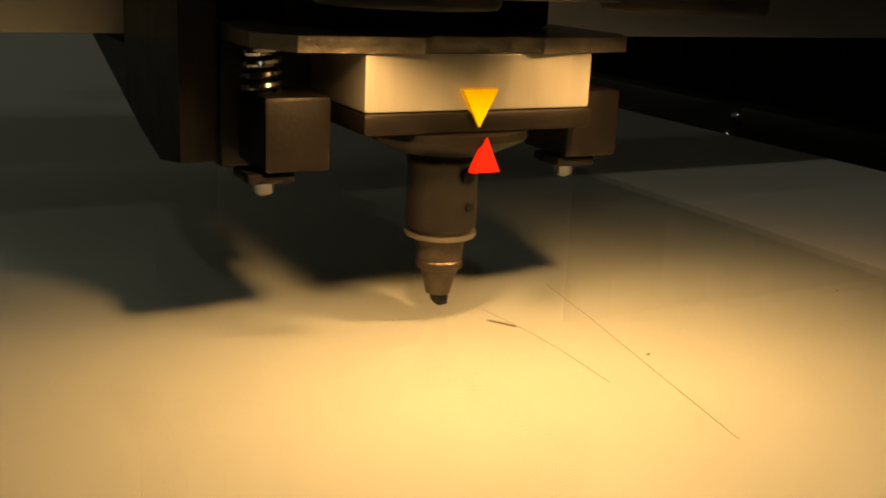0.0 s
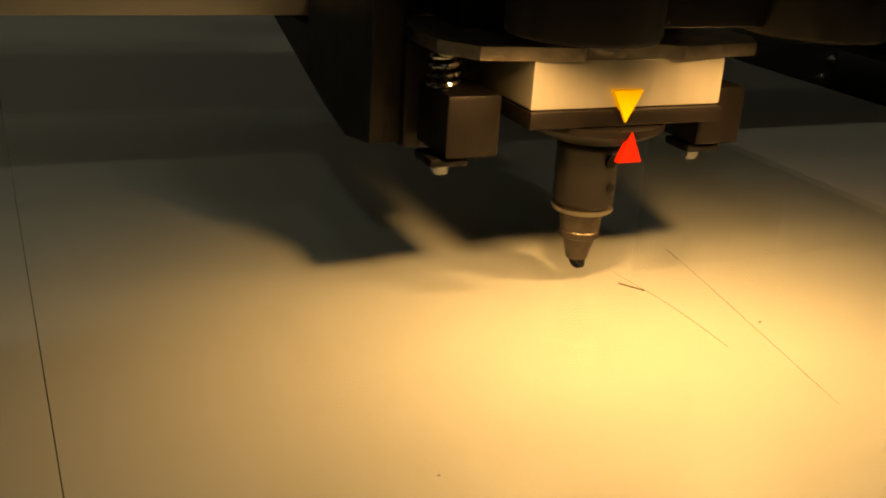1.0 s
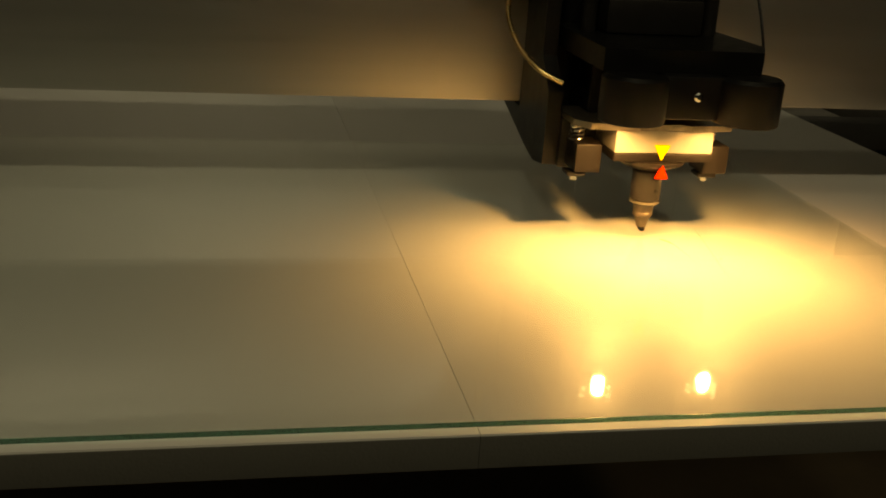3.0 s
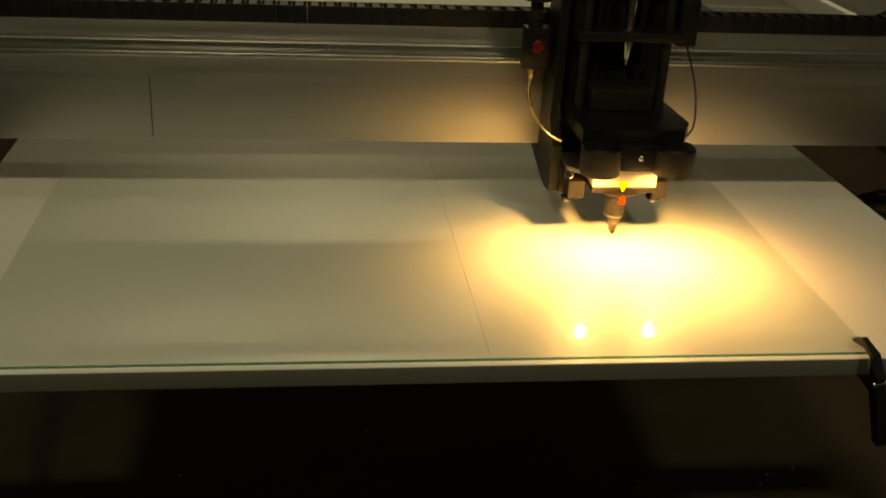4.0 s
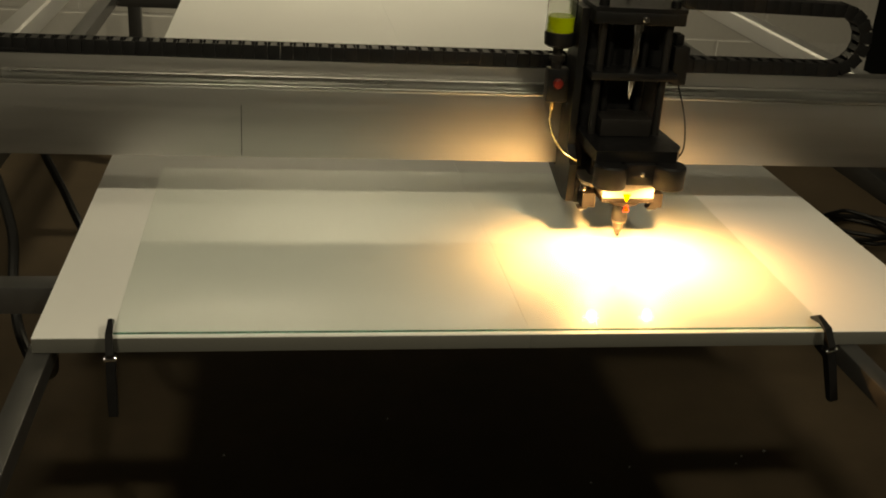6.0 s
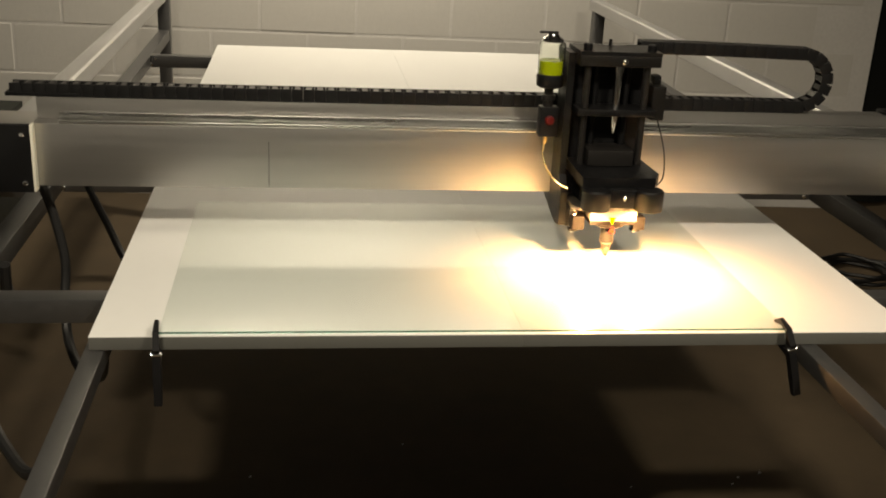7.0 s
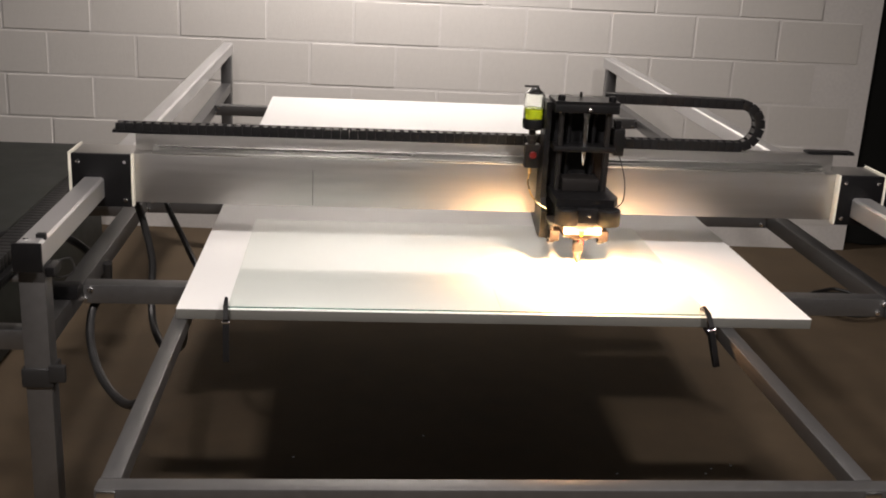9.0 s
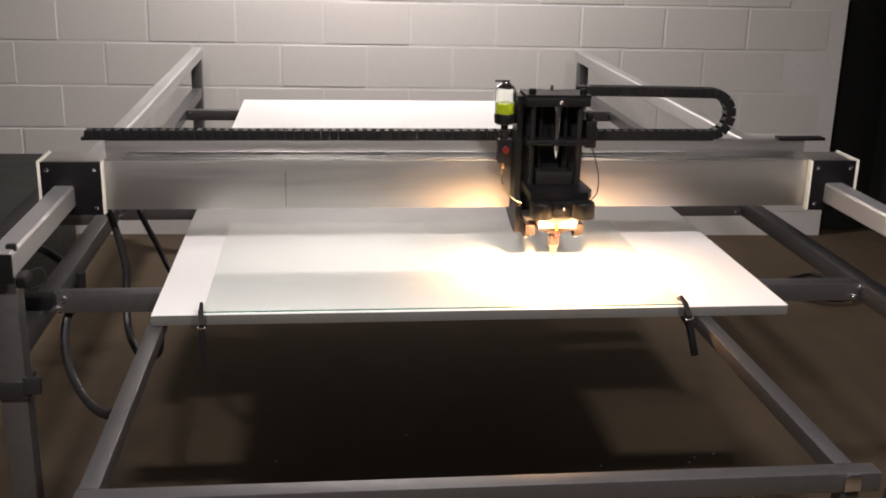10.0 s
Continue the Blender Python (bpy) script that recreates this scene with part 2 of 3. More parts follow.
def tube_x(name, x0, x1, y, ztop, w=T, m=M_TUBE, parent=None):
    return pw(name, box(B(), x0, x1, y - w / 2, y + w / 2, ztop - w, ztop, 0.003), m, parent or frame_ob)


def tube_y(name, x, y0, y1, ztop, w=T, m=M_TUBE, parent=None):
    return pw(name, box(B(), x - w / 2, x + w / 2, y0, y1, ztop - w, ztop, 0.003), m, parent or frame_ob)


ZT = 0.779
for x in (RL, RR):
    for y in (-0.05, 2.90):
        leg = pw("leg", box(B(), x - 0.023, x + 0.023, y - 0.023, y + 0.023, 0.008, 0.9015, 0.003), M_TUBE, frame_ob)
        pw("foot_plate", box(B(), x - 0.045, x + 0.045, y - 0.045, y + 0.045, 0.0, 0.008, 0.001), M_TUBE, frame_ob)
    tube_y("side_tube", x, -0.026, 2.876, ZT)
for y in (0.203, 0.89, 2.33):
    tube_x("cross_tube", RL + 0.021, RR - 0.021, y, ZT)
    for x in (RL + 0.03, RR - 0.03):
        for s in (-1, 1):
            pw("bolt", lathe(B(), [(0.006, 0), (0.006, 0.004), (0.004, 0.006)], pose(x - 0.006 + 0.012 * (s > 0), y - 0.02, ZT - 0.02 + 0.01 * s, 90, 0, 0), 8), M_CHROME, frame_ob)
# front tray of the frame
for x in (0.006, 1.052):
    tube_y("front_arm", x, -0.586, 0.182, 0.7785, 0.028)
tube_x("front_bar", -0.010, 1.095, -0.602, 0.7785, 0.030)
for x in (0.006, 1.052):
    pw("weld_tab", box(B(), x - 0.012, x + 0.012, -0.621, -0.617, 0.752, 0.776, 0.001), M_CHROME, frame_ob)
    pw("front_leg", box(B(), x - 0.014, x + 0.014, -0.616, -0.588, 0.0, 0.748, 0.003), M_TUBE, frame_ob)
tube_x("outrigger", -0.9, RL - 0.024, 0.05, 0.74)
tube_x("outrigger", -0.445, RL - 0.022, 0.86, 0.775)
for y in (0.09,):
    pw("stub", box(B(), RL - 0.035, RL + 0.035, y, y + 0.035, ZT + 0.001, ZT + 0.028, 0.003), M_BLACK, frame_ob, "black end stop")

# black strap round the front leg
for x in (RL,):
    bm = B()
    box(bm, x - 0.029, x + 0.029, -0.079, -0.021, 0.672, 0.709, 0.006)
    box(bm, x + 0.02, x + 0.05, -0.082, -0.07, 0.684, 0.717, 0.004)
    thing("cable_strap", bm, M_RUBBER, "black hook-and-loop strap wrapped round the leg", "strap")

# side rails
for x in (RL, RR):
    rail = base("side_rail", x, -0.085, 0.902, "polished metal side rail on the frame", "rail", "side rails")
    bm = B()
    prism(bm, [(-0.021, 0.0), (0.021, 0.0), (0.0225, 0.002), (0.0225, 0.040), (0.018, 0.045), (-0.018, 0.045), (-0.0225, 0.040), (-0.0225, 0.002)], 1, 0.0, 3.05)
    part("rail_bar", bm, M_RAIL, rail)
    part("end_cap", box(B(), -0.025, 0.025, -0.008, 0.0, -0.006, 0.046, 0.002), M_BLACK, rail, "black plastic end cap")
    part("stop_block", box(B(), 0.006, 0.022, 0.03, 0.045, 0.036, 0.052, 0.002), M_BLACK, rail)
    part("screw", lathe(B(), [(0.005, 0), (0.005, 0.003), (0.003, 0.005)], pose(-0.008, 0.02, 0.044), 10), M_CHROME, rail)
sw = thing("limit_switch", box(B(), RL + 0.024, RL + 0.04, -0.075, -0.025, 0.882, 0.900, 0.003), M_BLACK, "small black limit switch on the rail end", "switch")
thing("switch_wire", sweep(B(), [(RL + 0.03, -0.035, 0.897), (RL + 0.055, -0.025, 0.902), (RL + 0.06, -0.025, 0.877), (RL + 0.04, -0.035, 0.869), (RL + 0.022, -0.03, 0.872)], 0.0016, 6), M_RUBBER, "thin black wire loop at the switch", "wire")

# ---- boards ----
for x0, x1 in ((0.0, 0.61090), (0.61110, BW)):
    bd = base("support_board", x0, 0.0, 0.78, "white laminated board lying on the frame", "board", "white support boards")
    w = x1 - x0
    part("board_core", box(B(), 0.0, w, 0, BL, 0.0, 0.0188, 0.0003), M_EDGE, bd, "grey raw edge")
    part("board_face", box(B(), 0.0001, w - 0.0001, 0.0004, BL - 0.0004, 0.0188, 0.02), M_BOARD, bd, "smooth white face")

# ---- glass sheet ----
GX0, GX1, GY0, GY1 = 0.094, 1.016, 0.008, 0.61
gl = base("glass_sheet", GX0, GY0, ZB, "clear greenish sheet of float glass on the boards", "glass sheet")
p = part("pane", box(B(), 0, GX1 - GX0, 0.0, GY1 - GY0, 0.0006, 0.0038), M_GLASS, gl)
e = part("front_edge", box(B(), 0.0, GX1 - GX0, -0.0012, -0.0002, 0.0008, 0.0034), M_GEDGE, gl, "green cut edge")
e.visible_shadow = False

# ---- gantry ----
X0, X1 = -0.152, 1.428
gan = base("gantry_beam", 0.66, GY, 0.889, "brushed aluminium gantry beam across the machine", "gantry")
pw("beam", box(B(), X0, X1, GY, GY + 0.07, 0.889, 0.997, 0.0015), M_ALU, gan)
pw("guide_rail", box(B(), X0 + 0.04, X1 - 0.03, GY + 0.001, GY + 0.010, 0.9972, 1.002, 0.001), M_GUIDE, gan, "bright guide rail")
pw("guide_rail", box(B(), X0 + 0.04, X1 - 0.03, GY + 0.017, GY + 0.031, 0.9972, 1.013, 0.001), M_GUIDE, gan, "bright guide rail")
pw("top_cover", box(B(), X0, X1, GY + 0.034, GY + 0.068, 0.9972, 1.034, 0.001), M_ALU, gan)
pw("seam_line", box(B(), 0.2340, 0.2350, GY - 0.0006, GY + 0.002, 0.893, 0.972), M_GREY, gan)
for s, xa, xb in ((-1, -0.279, X0 - 0.001), (1, X1 + 0.001, 1.534)):
    cap = pw("carriage_plate", box(B(), xa, xb, GY - 0.018, GY - 0.006, 0.882, 0.998, 0.002), M_BLACK, gan, "black bolted carriage plate")
    xo = xa - 0.006 if s < 0 else xb
    pw("outer_plate", box(B(), xo, xo + 0.006, GY - 0.019, GY + 0.09, 0.882, 1.001, 0.001), M_CREAM, gan, "cream side plate")
    xi = xb - 0.001 if s < 0 else xa - 0.004
    pw("inner_plate", box(B(), xi, xi + 0.005, GY - 0.019, GY - 0.001, 0.884, 0.999, 0.001), M_CREAM, gan, "cream side plate")
    pw("carriage_cover", box(B(), xa, xb, GY - 0.005, GY + 0.09, 0.975, 0.997, 0.002), M_ALU, gan)
    pw("carriage_block", box(B(), (RL if s < 0 else RR) - 0.03, (RL if s < 0 else RR) + 0.03, GY - 0.005, GY + 0.08, 0.952, 0.9745, 0.002), M_GREY, gan)
    for bx in (xa + 0.014, xb - 0.014):
        for bz in (0.898, 0.982):
            pw("bolt", lathe(B(), [(0.0045, 0), (0.0045, 0.003), (0.003, 0.0045)], pose(bx, GY - 0.018, bz, 90, 0, 0), 10), M_CHROME, gan)
    pw("end_pad", box(B(), (X0 - 0.05) if s < 0 else (X1 - 0.06), (X0 + 0.07) if s < 0 else (X1 + 0.05), GY + 0.035, GY + 0.066, 1.0345, 1.041, 0.001), M_BLACK, gan, "black end pad")

# cable chain on the beam
CH_R, CH_L = HX + 0.43, -0.185
ZL, ZU = 1.046, 1.142      # middle of the lower and upper runs
chain = base("cable_chain", CH_L, GY + 0.05, 1.0345, "black plastic cable chain folded back over the beam", "cable chain")
link_bm = B()
box(link_bm, -0.0096, 0.0096, -0.015, -0.012, -0.0115, 0.0105, 0.0008)
box(link_bm, -0.0096, 0.0096, 0.012, 0.015, -0.0115, 0.0105, 0.0008)
box(link_bm, -0.0094, 0.0094, -0.0118, 0.0118, -0.0112, -0.0085)
box(link_bm, -0.0048, 0.0048, -0.0118, 0.0118, 0.0078, 0.0102)
link_me = finish("chain_link", link_bm, M_BLACKG)
rad = (ZU - ZL) / 2
xl = CH_R - rad
spots = []
d, pitch = 0.0, 0.0195
low = xl - CH_L
up_len = xl - (HX + 0.07)
total = low + math.pi * rad + up_len
while d < total:
    if d < low:
        spots.append((CH_L + d, ZL, 0))
    elif d < low + math.pi * rad:
        a = (d - low) / rad
        spots.append((xl + rad * math.sin(a), ZL + rad - rad * math.cos(a), -math.degrees(a)))
    else:
        k = d - low - math.pi * rad
        spots.append((xl - k, ZU + 0.004 * math.sin(k * 5), 180))
    d += pitch
for x, z, a in spots:
    li = new("chain_link", link_me)
    li.parent = chain
    li.matrix_basis = Matrix.Translation(-Vector(chain.location)) @ pose(x, GY + 0.051, z, 0, a, 0)

# ---- cutting head ----
head = base("cutting_head", HX, GY, ZB + 0.005, "black glass-cutting head with steel cutter and two lamps", "cutting head")


def hp(name, bm, material, label="", parent=None):
    """A part of the head, given from the head's axis and the beam's face, heights from the floor."""
    bmesh.ops.translate(bm, verts=bm.verts[:], vec=(0, 0, -(ZB + 0.005)))
    return part(name, bm, material, parent or head, label)


bm = B()
prism(bm, [(-0.062, 1.15), (-0.006, 1.15), (-0.006, 0.886), (0.07, 0.886), (-0.030, 0.858), (-0.060, 0.852), (-0.088, 0.856), (-0.088, 0.915), (-0.062, 0.940)], 0, -0.083, -0.071)
hp("side_plate", bm, M_BLACK)
hp("back_plate", box(B(), -0.0705, 0.0705, -0.03, -0.006, 0.872, 1.15, 0.002), M_BLACK)
bm = B()
prism(bm, [(-0.07, -0.088), (0.07, -0.088), (0.07, -0.005), (0.03, -0.005), (0.03, -0.012), (-0.02, -0.012), (-0.02, -0.005), (-0.07, -0.005)], 2, 1.1505, 1.157)
box(bm, -0.07, 0.07, -0.088, -0.0305, 1.132, 1.1505, 0.003)
hp("top_plate", bm, M_BLACK)
for x in (-0.055, 0.055):
    hp("cap_screw", lathe(B(), [(0.008, 1.157), (0.008, 1.167), (0.006, 1.169)], pose(x, -0.074, 0), 14), M_BLACK)
    hp("guide_rod", lathe(B(), [(0.0062, 0.962), (0.0062, 1.132)], pose(x - math.copysign(0.004, x), -0.072, 0), 14), M_GREY)
    hp("guide_rod", lathe(B(), [(0.0062, 0.962), (0.0062, 1.132)], pose(x * 0.5, -0.040, 0), 14), M_BLACK)
hp("front_screw", lathe(B(), [(0.005, 0), (0.005, 0.004), (0.003, 0.006)], pose(0.006, -0.088, 1.141, 90, 0, 0), 12), M_CHROME)
hp("stud", lathe(B(), [(0.003, 1.157), (0.003, 1.168)], pose(-0.002, -0.02, 0), 10), M_GREY)
hp("lead_screw", lathe(B(), [(0.0015, 1.015), (0.0045, 1.03), (0.0065, 1.045), (0.0065, 1.12), (0.009, 1.121), (0.009, 1.132)], pose(0.004, -0.066, 0), 18), M_CHROME, "bright steel screw")
hp("middle_plate", box(B(), -0.066, 0.07, -0.088, -0.0305, 1.048, 1.060, 0.003), M_BLACK)
hp("motor_block", box(B(), -0.042, 0.038, -0.09, -0.0305, 0.9625, 0.99, 0.003), M_GREY)
bm = B()
prism(bm, [(-0.066, -0.160), (0.058, -0.160), (0.072, -0.132), (0.068, -0.0305), (-0.066, -0.0305)], 2, 0.945, 0.962)
hp("lower_plate", bm, M_BLACK)
hp("lamp_bridge", box(B(), -0.03, 0.032, -0.170, -0.07, 0.912, 0.9448, 0.003), M_BLACK)
hp("bridge_screw", lathe(B(), [(0.0035, 0), (0.0035, 0.002), (0.002, 0.003)], pose(0.005, -0.170, 0.930, 90, 0, 0), 10), M_CHROME)
LAMPS = (-0.043, 0.047)
for x in LAMPS:
    lamp = hp("lamp_housing", lathe(B(), [(0.0205, 0.9190), (0.0205, 0.9100), (0.0237, 0.9100), (0.0245, 0.9115), (0.0245, 0.942), (0.022, 0.9448)], pose(x, -0.166, 0), 32), M_BLACK)
    hp("lamp_face", lathe(B(), [(0.0195, 0.9183), (0.0195, 0.9189)], pose(x, -0.166, 0), 24), M_GREY, "dark lamp face", lamp)
    for k in range(5):
        a = k * 1.2566 + 0.3
        hp("led", lathe(B(), [(0.0015, 0.9153), (0.0028, 0.9163), (0.003, 0.9182)], pose(x + 0.0115 * math.cos(a), -0.166 + 0.0115 * math.sin(a), 0), 12), glow, "glowing warm diode", lamp)
    sp = bpy.data.lights.new("lamp_beam", "SPOT")
    sp.energy, sp.color, sp.spot_size, sp.spot_blend, sp.shadow_soft_size = LAMP_W, LAMP_C, radians(160), 0.7, 0.0048
    so = new("lamp_beam", sp)
    so.matrix_world = look((HX + x, GY - 0.166, 0.9095), (HX + x * 1.1, GY - 0.180, 0.80))

fl = B()
prism(fl, [(-0.068, -0.112), (-0.058, -0.126), (-0.02, -0.1315), (-0.016, -0.1275), (0.016, -0.1275), (0.022, -0.1315), (0.058, -0.126), (0.066, -0.112), (0.066, -0.062), (-0.068, -0.062)], 2, 0.8942, 0.8990)
hp("flange", fl, M_FLANGE, "scratched steel flange")
hp("flange_neck", box(B(), -0.05, 0.05, -0.09, -0.035, 0.8992, 0.9448, 0.002), M_BLACK)
hp("silver_block", box(B(), -0.0375, 0.0435, -0.1275, -0.07, 0.8762, 0.8941, 0.0012), M_SILVER, "brushed silver block")
hp("dark_plate", box(B(), -0.038, 0.044, -0.129, -0.07, 0.8695, 0.8760, 0.0012), M_BROWN)
bm = B()
prism(bm, [(-0.0056, 0.8832), (0.0070, 0.8832), (0.0007, 0.8712)], 1, -0.1302, -0.1293)
prism(bm, [(-0.0056, 0.8832), (0.0070, 0.8832), (0.0007, 0.8712)], 1, -0.1296, -0.1277)
hp("index_mark", bm, M_YELLOW, "yellow triangle mark")
NY = -0.108
collar = hp("collar", lathe(B(), [(0.0118, 0.8602), (0.017, 0.8608), (0.0205, 0.8625), (0.0270, 0.8655), (0.0280, 0.8668), (0.0280, 0.8693)], pose(0, NY, 0), 40), M_BROWN, "dark turned collar")
bm = B()
prism(bm, [(-0.0050, 0.8582), (0.0050, 0.8582), (0.0, 0.8692)], 1, NY - 0.0290, NY - 0.0262)
hp("turning_mark", bm, M_RED, "red triangle mark", collar)
hp("shaft_ring", lathe(B(), [(0.0122, 0.8582), (0.0118, 0.8600)], pose(0, NY, 0), 28), M_BLACK)
body = hp("cutter_body", lathe(B(), [(0.0105, 0.833), (0.0121, 0.835), (0.0121, 0.856), (0.0124, 0.8565), (0.0124, 0.858), (0.0112, 0.860)], pose(0, NY, 0), 32), M_GREY, "dark grey cutter body")
hp("set_screw", lathe(B(), [(0.0026, 0), (0.0026, 0.0012)], pose(0.0028, NY - 0.0118, 0.8535, 90, 0, 14), 12), M_BLACK, "", body)
hp("set_screw", lathe(B(), [(0.0016, 0), (0.0016, 0.0012)], pose(0.004, NY - 0.0114, 0.843, 90, 0, 18), 12), M_BLACK, "", body)
hp("lower_ring", lathe(B(), [(0.0118, 0.8312), (0.0123, 0.832), (0.0123, 0.8329)], pose(0, NY, 0), 28), M_FLANGE)
hp("cutter_cone", lathe(B(), [(0.0042, 0.8105), (0.0052, 0.815), (0.0068, 0.8195), (0.0082, 0.8202), (0.0082, 0.8225), (0.0078, 0.823), (0.0088, 0.8310)], pose(0, NY, 0), 28), M_CONE, "worn steel cone")
hp("cutting_wheel", lathe(B(), [(0.0026, -0.0018), (0.0037, 0), (0.0026, 0.0018)], pose(0.0006, NY, 0.8088, 0, 62, 20), 20), M_BLACK, "small dark cutting wheel")
for x, tx in ((-0.055, -0.0627), (0.052, 0.0475)):
    foot = hp("side_foot", box(B(), x - 0.0105, x + 0.0105, -0.119, -0.091, 0.8575, 0.8805, 0.0015), M_BROWN, "bronzed metal side foot")
    hp("foot_collar", box(B(), tx - 0.0075, tx + 0.0075, -0.117, -0.101, 0.8540, 0.8573, 0.001), M_BLACK, "", foot)
    hp("foot_tip", lathe(B(), [(0.0015, 0.8490), (0.0032, 0.850), (0.0036, 0.854)], pose(tx, -0.109, 0), 14), M_CHROME, "", foot)
    bm = B()
    sweep(bm, [(tx + 0.0055 * math.cos(k * math.pi / 3), -0.107 + 0.0055 * math.sin(k * math.pi / 3), 0.8805 + 0.0135 * k / 24) for k in range(25)], 0.0011, 6, 2)
    hp("spring", bm, M_CHROME, "bright coil spring", foot)
    hp("spring_pin", lathe(B(), [(0.0036, 0.8805), (0.0036, 0.8942)], pose(tx, -0.107, 0), 12), M_BLACK, "", foot)
hp("foot_bracket", box(B(), -0.0708, -0.040, -0.0905, -0.0302, 0.854, 0.8940, 0.002), M_BLACK)
hp("foot_bracket", box(B(), 0.038, 0.063, -0.0905, -0.045, 0.862, 0.8940, 0.002), M_BLACK)
# right-hand box and its wire
hp("junction_box", box(B(), 0.0712, 0.096, -0.055, -0.012, 1.035, 1.095, 0.004), M_BLACK)
hp("box_neck", box(B(), 0.074, 0.088, -0.045, -0.02, 1.095, 1.112, 0.004), M_BLACK)
hp("chain_bracket", box(B(), 0.0712, 0.085, -0.012, 0.072, 1.1235, 1.131, 0.002), M_BLACK)
hp("lamp_wire", sweep(B(), [(0.09, -0.035, 1.036), (0.101, -0.045, 1.0), (0.104, -0.06, 0.97), (0.094, -0.09, 0.942), (0.068, -0.115, 0.93)], 0.0013, 6), M_RUBBER)

# oil cup with its valve, on the head's side
cup = base("oil_cup", HX - 0.105, GY - 0.03, 0.998, "clear oil cup half full of yellow-green oil", "oil cup")


def cp(name, bm, material, label="", parent=None):
    bmesh.ops.translate(bm, verts=bm.verts[:], vec=(0, 0, -0.998))
    return part(name, bm, material, parent or cup, label)


valve = cp("valve_block", box(B(), -0.014, 0.0195, -0.012, 0.012, 1.0, 1.052, 0.002), M_BLACK)
cp("valve_knob", lathe(B(), [(0.008, 0), (0.008, 0.006), (0.006, 0.008)], pose(0.002, -0.012, 1.03, 90, 0, 0), 16), M_REDKNOB, "dark red knob", valve)
cp("fitting", lathe(B(), [(0.009, 1.052), (0.009, 1.062), (0.012, 1.063), (0.012, 1.072), (0.008, 1.073), (0.008, 1.085)], None, 18), M_GREY)
cp("cup_base", lathe(B(), [(0.018, 1.085), (0.0225, 1.088), (0.0235, 1.105), (0.0225, 1.108)], None, 28), M_BLACK, "black cup base")
cp("oil", lathe(B(), [(0.0205, 1.1085), (0.0205, 1.131)], None, 28), M_OIL, "yellow-green oil")
bm = B()
lathe(bm, [(0.0228, 1.108), (0.0228, 1.158), (0.0205, 1.163), (0.0190, 1.163), (0.0212, 1.157), (0.0212, 1.1082)], None, 28)
g = cp("cup_wall", bm, M_CUP, "clear plastic cup wall")
g.visible_shadow = False
cp("cup_lid", lathe(B(), [(0.0185, 1.1632), (0.0185, 1.168), (0.012, 1.171), (0.008, 1.176)], None, 24), M_CHROME, "bright metal lid")
cp("wing_lever", box(B(), -0.024, 0.008, -0.004, 0.004, 1.176, 1.180, 0.0015), M_GREY)
cp("hose_nut", lathe(B(), [(0.003, 0.985), (0.0042, 0.987), (0.0042, 1.0)], None, 12), M_BRASS, "brass hose nut")
cp("oil_hose", sweep(B(), [(0, 0, 0.988), (-0.004, -0.012, 0.968), (0.002, -0.030, 0.946), (0.016, -0.048, 0.930), (0.033, -0.058, 0.922)], 0.0021, 8), M_BRASS, "thin brass-coloured hose")

# ---- clamps on the front edge ----
for cx, lean, tilt in ((0.092, 0, 3), (1.012, -14, 2)):
    cl = base("spring_clamp", cx, -0.004, 0.79, "black spring clamp holding the glass to the board", "clamp", "glass clamps")
    cl.matrix_world = pose(cx, -0.004, 0.79, 0, lean, tilt)
    bm = B()
    prism(bm, [(0.034, 0.0155), (0.034, 0.019), (0.012, 0.032), (-0.012, 0.024), (-0.022, 0.0), (-0.016, -0.014), (-0.0045, -0.002), (-0.0045, 0.0155), (0.01, 0.021)], 0, -0.0045, 0.0045)
    for v in bm.verts:
        if v.co.z > 0.014 and v.co.y > -0.01:
            v.co.x *= 0.55
    part("upper_jaw", bm, M_BLACKG, cl)
    bm = B()
    prism(bm, [(-0.0165, -0.004), (-0.006, -0.004), (-0.006, -0.0125), (0.03, -0.0125), (0.03, -0.016), (-0.004, -0.024), (-0.009, -0.085), (-0.013, -0.088), (-0.022, -0.085), (-0.021, -0.03)], 0, -0.0055, 0.0055)
    part("handle", bm, M_BLACKG, cl)
    part("rivet", lathe(B(), [(0.0032, -0.0075), (0.0032, 0.0075)], Matrix.Translation((0, -0.0165, -0.008)) @ pose(0, 0, 0, 0, 90, 0), 12), M_CHROME, cl, "bright rivet")

# ---- hoses and cables ----
thing("black_hose", sweep(B(), [(-0.181, 0.221, 0.753), (-0.2, 0.197, 0.717), (-0.193, 0.144, 0.674), (-0.165, 0.081, 0.637), (-0.12, -0.0, 0.625), (-0.06, -0.129, 0.665), (-0.008, -0.214, 0.73)], 0.0085, 10), M_RUBBER, "thick black hose hanging in a loop from the frame", "hose")
thing("black_hose", sweep(B(), [(-0.211, 0.467, 0.912), (-0.167, 0.491, 0.879), (-0.131, 0.479, 0.748), (-0.13, 0.455, 0.663), (-0.118, 0.409, 0.604), (-0.078, 0.318, 0.587), (-0.018, 0.165, 0.659), (-0.001, 0.102, 0.748)], 0.0085, 10), M_RUBBER, "black hose hanging down from the gantry", "hose")
thing("black_cable", sweep(B(), [(-0.157, 0.85, 0.796), (-0.145, 0.798, 0.776), (-0.101, 0.747, 0.709), (-0.057, 0.672, 0.659), (0.001, 0.55, 0.651), (0.076, 0.432, 0.719), (0.10, 0.386, 0.765)], 0.0075, 8), M_RUBBER, "black cable drooping under the boards", "cable")
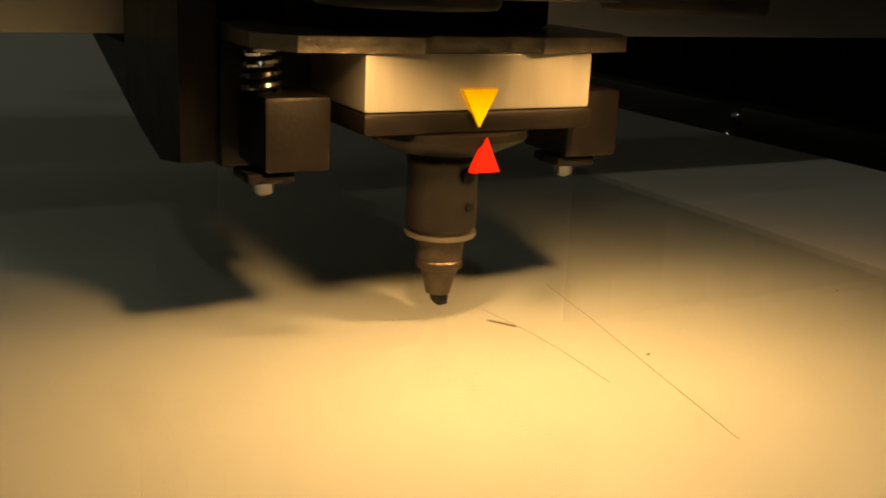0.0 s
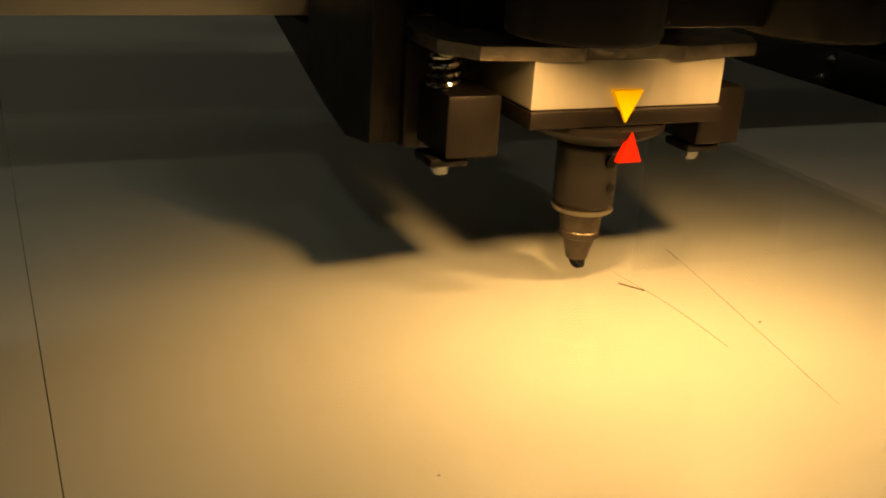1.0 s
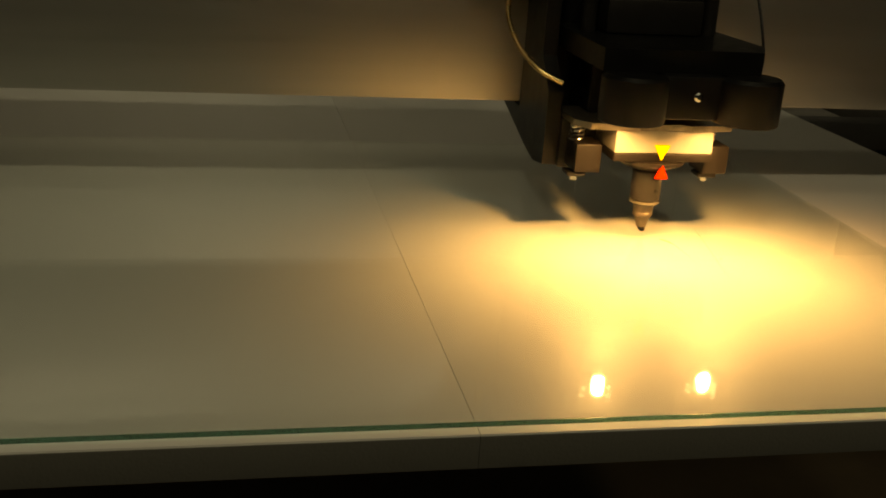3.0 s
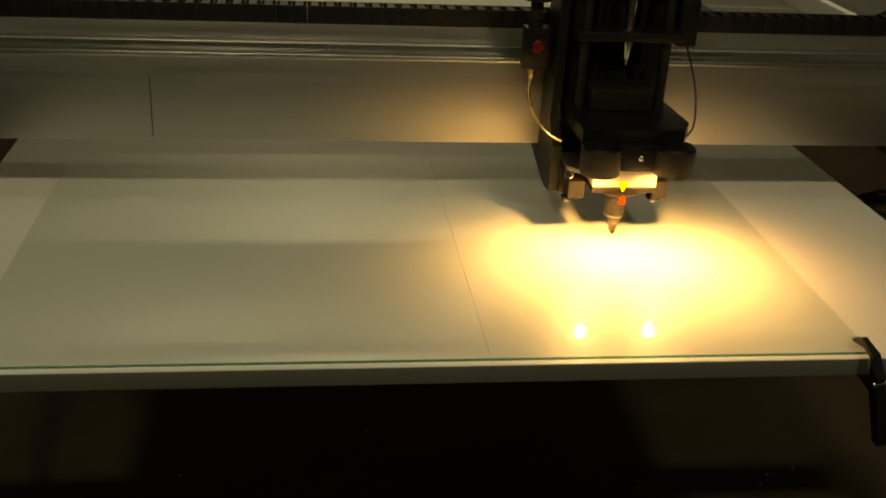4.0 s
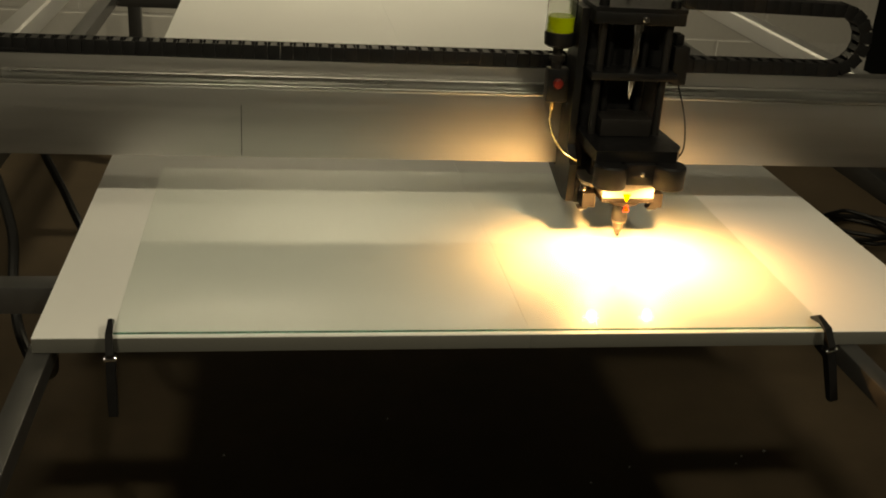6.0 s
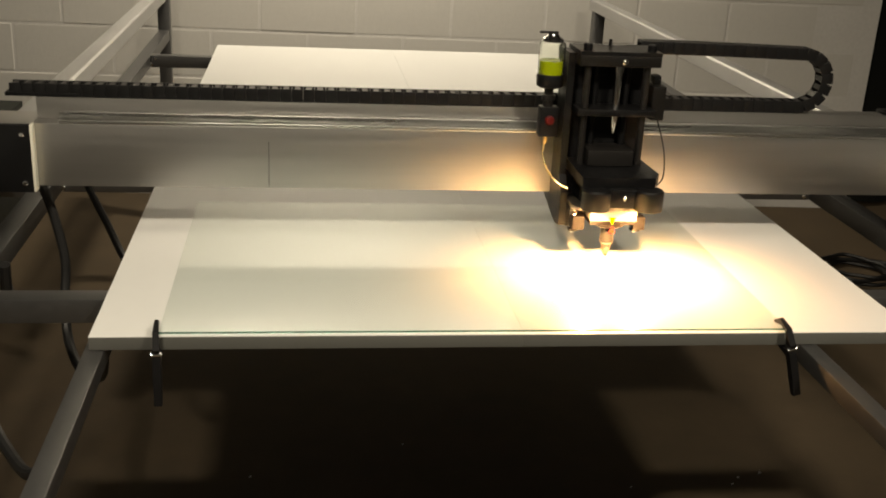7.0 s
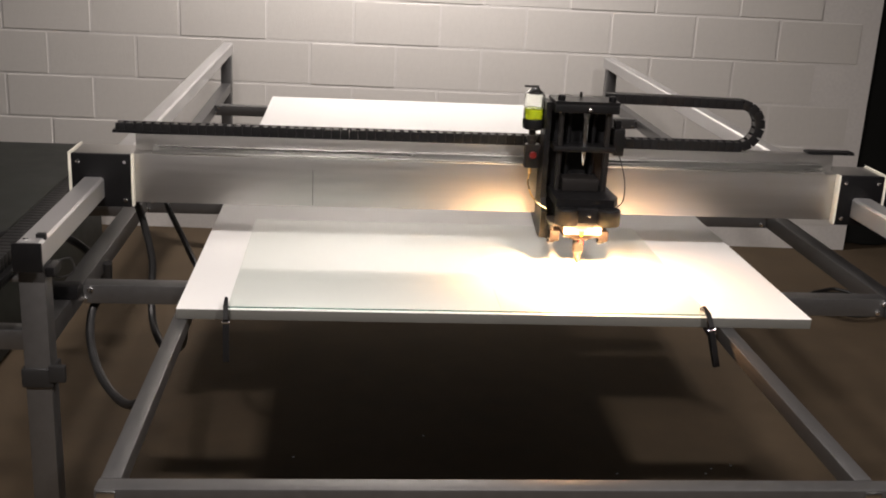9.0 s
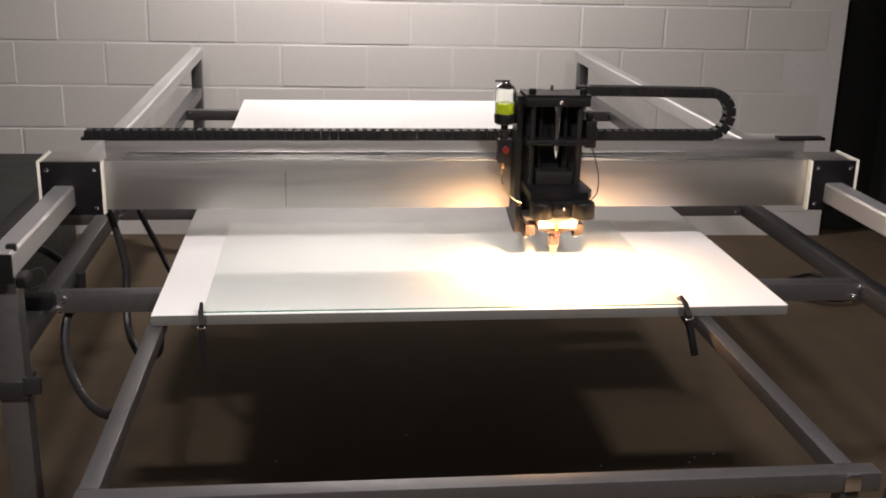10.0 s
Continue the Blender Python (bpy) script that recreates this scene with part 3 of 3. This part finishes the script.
thing("black_hose", sweep(B(), [(-0.592, 0.862, 0.669), (-0.503, 0.862, 0.693), (-0.413, 0.798, 0.693), (-0.329, 0.697, 0.687), (-0.274, 0.598, 0.667), (-0.237, 0.502, 0.645), (-0.216, 0.409, 0.677), (-0.206, 0.375, 0.763)], 0.010, 8), M_RUBBER, "black corrugated hose bent over beside the frame", "hose")
coil = []
for k in range(40):
    a = k * 0.47
    coil.append((2.43 + 0.13 * math.cos(a) + 0.012 * math.sin(k * 1.3), 2.25 + 0.13 * math.sin(a) + 0.01 * math.cos(k * 2.1), 0.012 + 0.0011 * k))
thing("cable_coil", sweep(B(), coil, 0.008, 8, 3), M_RUBBER, "coil of black cable lying on the floor", "cable")
thing("floor_cable", sweep(B(), [(2.33, 2.34, 0.01), (2.56, 2.42, 0.01), (2.74, 2.25, 0.01), (2.9, 1.9, 0.01), (3.2, 1.6, 0.01)], 0.008, 8), M_RUBBER, "black cable trailing over the concrete floor", "cable")

# black cable chain along the side rail
side_chain = base("side_cable_chain", -0.325, -0.02, 0.86, "black cable chain beside the side rail", "cable chain")
bm = B()
box(bm, -0.02, 0.02, -0.0101, 0.0101, -0.014, 0.012, 0.0006)
slink = finish("chain_link", bm, M_BLACKG)
for k in range(44):
    li = new("chain_link", slink)
    li.parent = side_chain
    li.location = (0, -0.02 + 0.0205 * k, 0.02)
part("chain_tray", box(B(), -0.03, 0.03, -0.03, 0.9, -0.012, 0.005, 0.001), M_BLACK, side_chain)
for y in (0.05, 0.66):
    part("tray_bracket", box(B(), -0.02, 0.093, y - 0.012, y + 0.012, -0.02, -0.0125, 0.001), M_TUBE, side_chain)

# dark cabinet standing by the wall
cab = base("dark_cabinet", -1.62, 2.3, 0.0, "low dark green-black cabinet against the wall", "cabinet")
part("carcass", box(B(), -0.9, 0.79, -0.8, 0.72, 0.03, 0.43, 0.006), M_CABINET, cab)
part("cabinet_top", box(B(), -0.91, 0.80, -0.81, 0.73, 0.4305, 0.455, 0.004), M_CABINET, cab)
part("plinth", box(B(), -0.85, 0.74, -0.75, 0.68, 0.0, 0.0295), M_DARK, cab)

# score marks and splinters on the glass
for k, pts in enumerate((
        [(0.868, 0.325, 0), (0.862, 0.290, 0), (0.853, 0.245, 0), (0.842, 0.190, 0)],
        [(0.826, 0.296, 0), (0.829, 0.292, 0), (0.832, 0.287, 0)],
        [(0.830, 0.308, 0), (0.833, 0.285, 0), (0.834, 0.262, 0), (0.833, 0.235, 0)])):
    zt = ZB + 0.0040
    thing("score_mark", sweep(B(), [(x, y, zt) for x, y, _ in pts], 0.0003 if k == 1 else 0.00008, 5), M_SCRATCH, "fine scored line on the glass", "score mark", "score marks")
random.seed(4)
for k in range(9):
    x, y, s = random.uniform(0.62, 1.0), random.uniform(0.03, 0.33), random.uniform(0.0004, 0.0008)
    bm = B()
    prism(bm, [(x - s, y - 0.3 * s), (x + 1.1 * s, y - 0.5 * s), (x + 0.2 * s, y + 0.6 * s)], 2, ZB + 0.0039, ZB + 0.0039 + 0.4 * s)
    thing("glass_chip", bm, M_SCRATCH if k % 2 else M_CHROME, "tiny glass splinter on the sheet", "splinter", "splinters")

for k in range(8):
    x, y, q = random.uniform(0.1, 1.6), random.uniform(0.45, 1.2), random.uniform(0.0015, 0.004)
    bm = B()
    prism(bm, [(x - q, y - q), (x + 1.7 * q, y - 0.4 * q), (x + 0.3 * q, y + q)], 2, 0.0, q * 0.7)
    thing("glass_chip", bm, M_WHITE, "small pale chip lying on the concrete floor", "splinter", "floor chips")

# ---- wall blocks, last ----
bm = B()
w, h, c = BKW - 0.008, BKH - 0.008, 0.003
vo = [bm.verts.new(v) for v in ((-w / 2, 0.004, 0), (w / 2, 0.004, 0), (w / 2, 0.004, h), (-w / 2, 0.004, h))]
vi = [bm.verts.new(v) for v in ((-w / 2 + c, 0, c), (w / 2 - c, 0, c), (w / 2 - c, 0, h - c), (-w / 2 + c, 0, h - c))]
bm.faces.new(vi)
for k in range(4):
    bm.faces.new((vo[k], vo[(k + 1) % 4], vi[(k + 1) % 4], vi[k]))
block_me = finish("wall_block", bm, M_WALL, False)
random.seed(2)
for row in range(-5, 10):
    zb_ = WALL_Z + row * BKH + 0.004
    for j in range(-7, 9):
        cx = (j + (0.5 if row % 2 == 0 else 0.0)) * BKW
        if cx + BKW / 2 > WALL_END + 0.03 or zb_ < -0.05 or zb_ + BKH > 3.02:
            continue
        b_ = new("wall_block", block_me)
        b_.parent = wall
        b_.location = (cx, random.uniform(-0.0012, 0.0012), zb_)
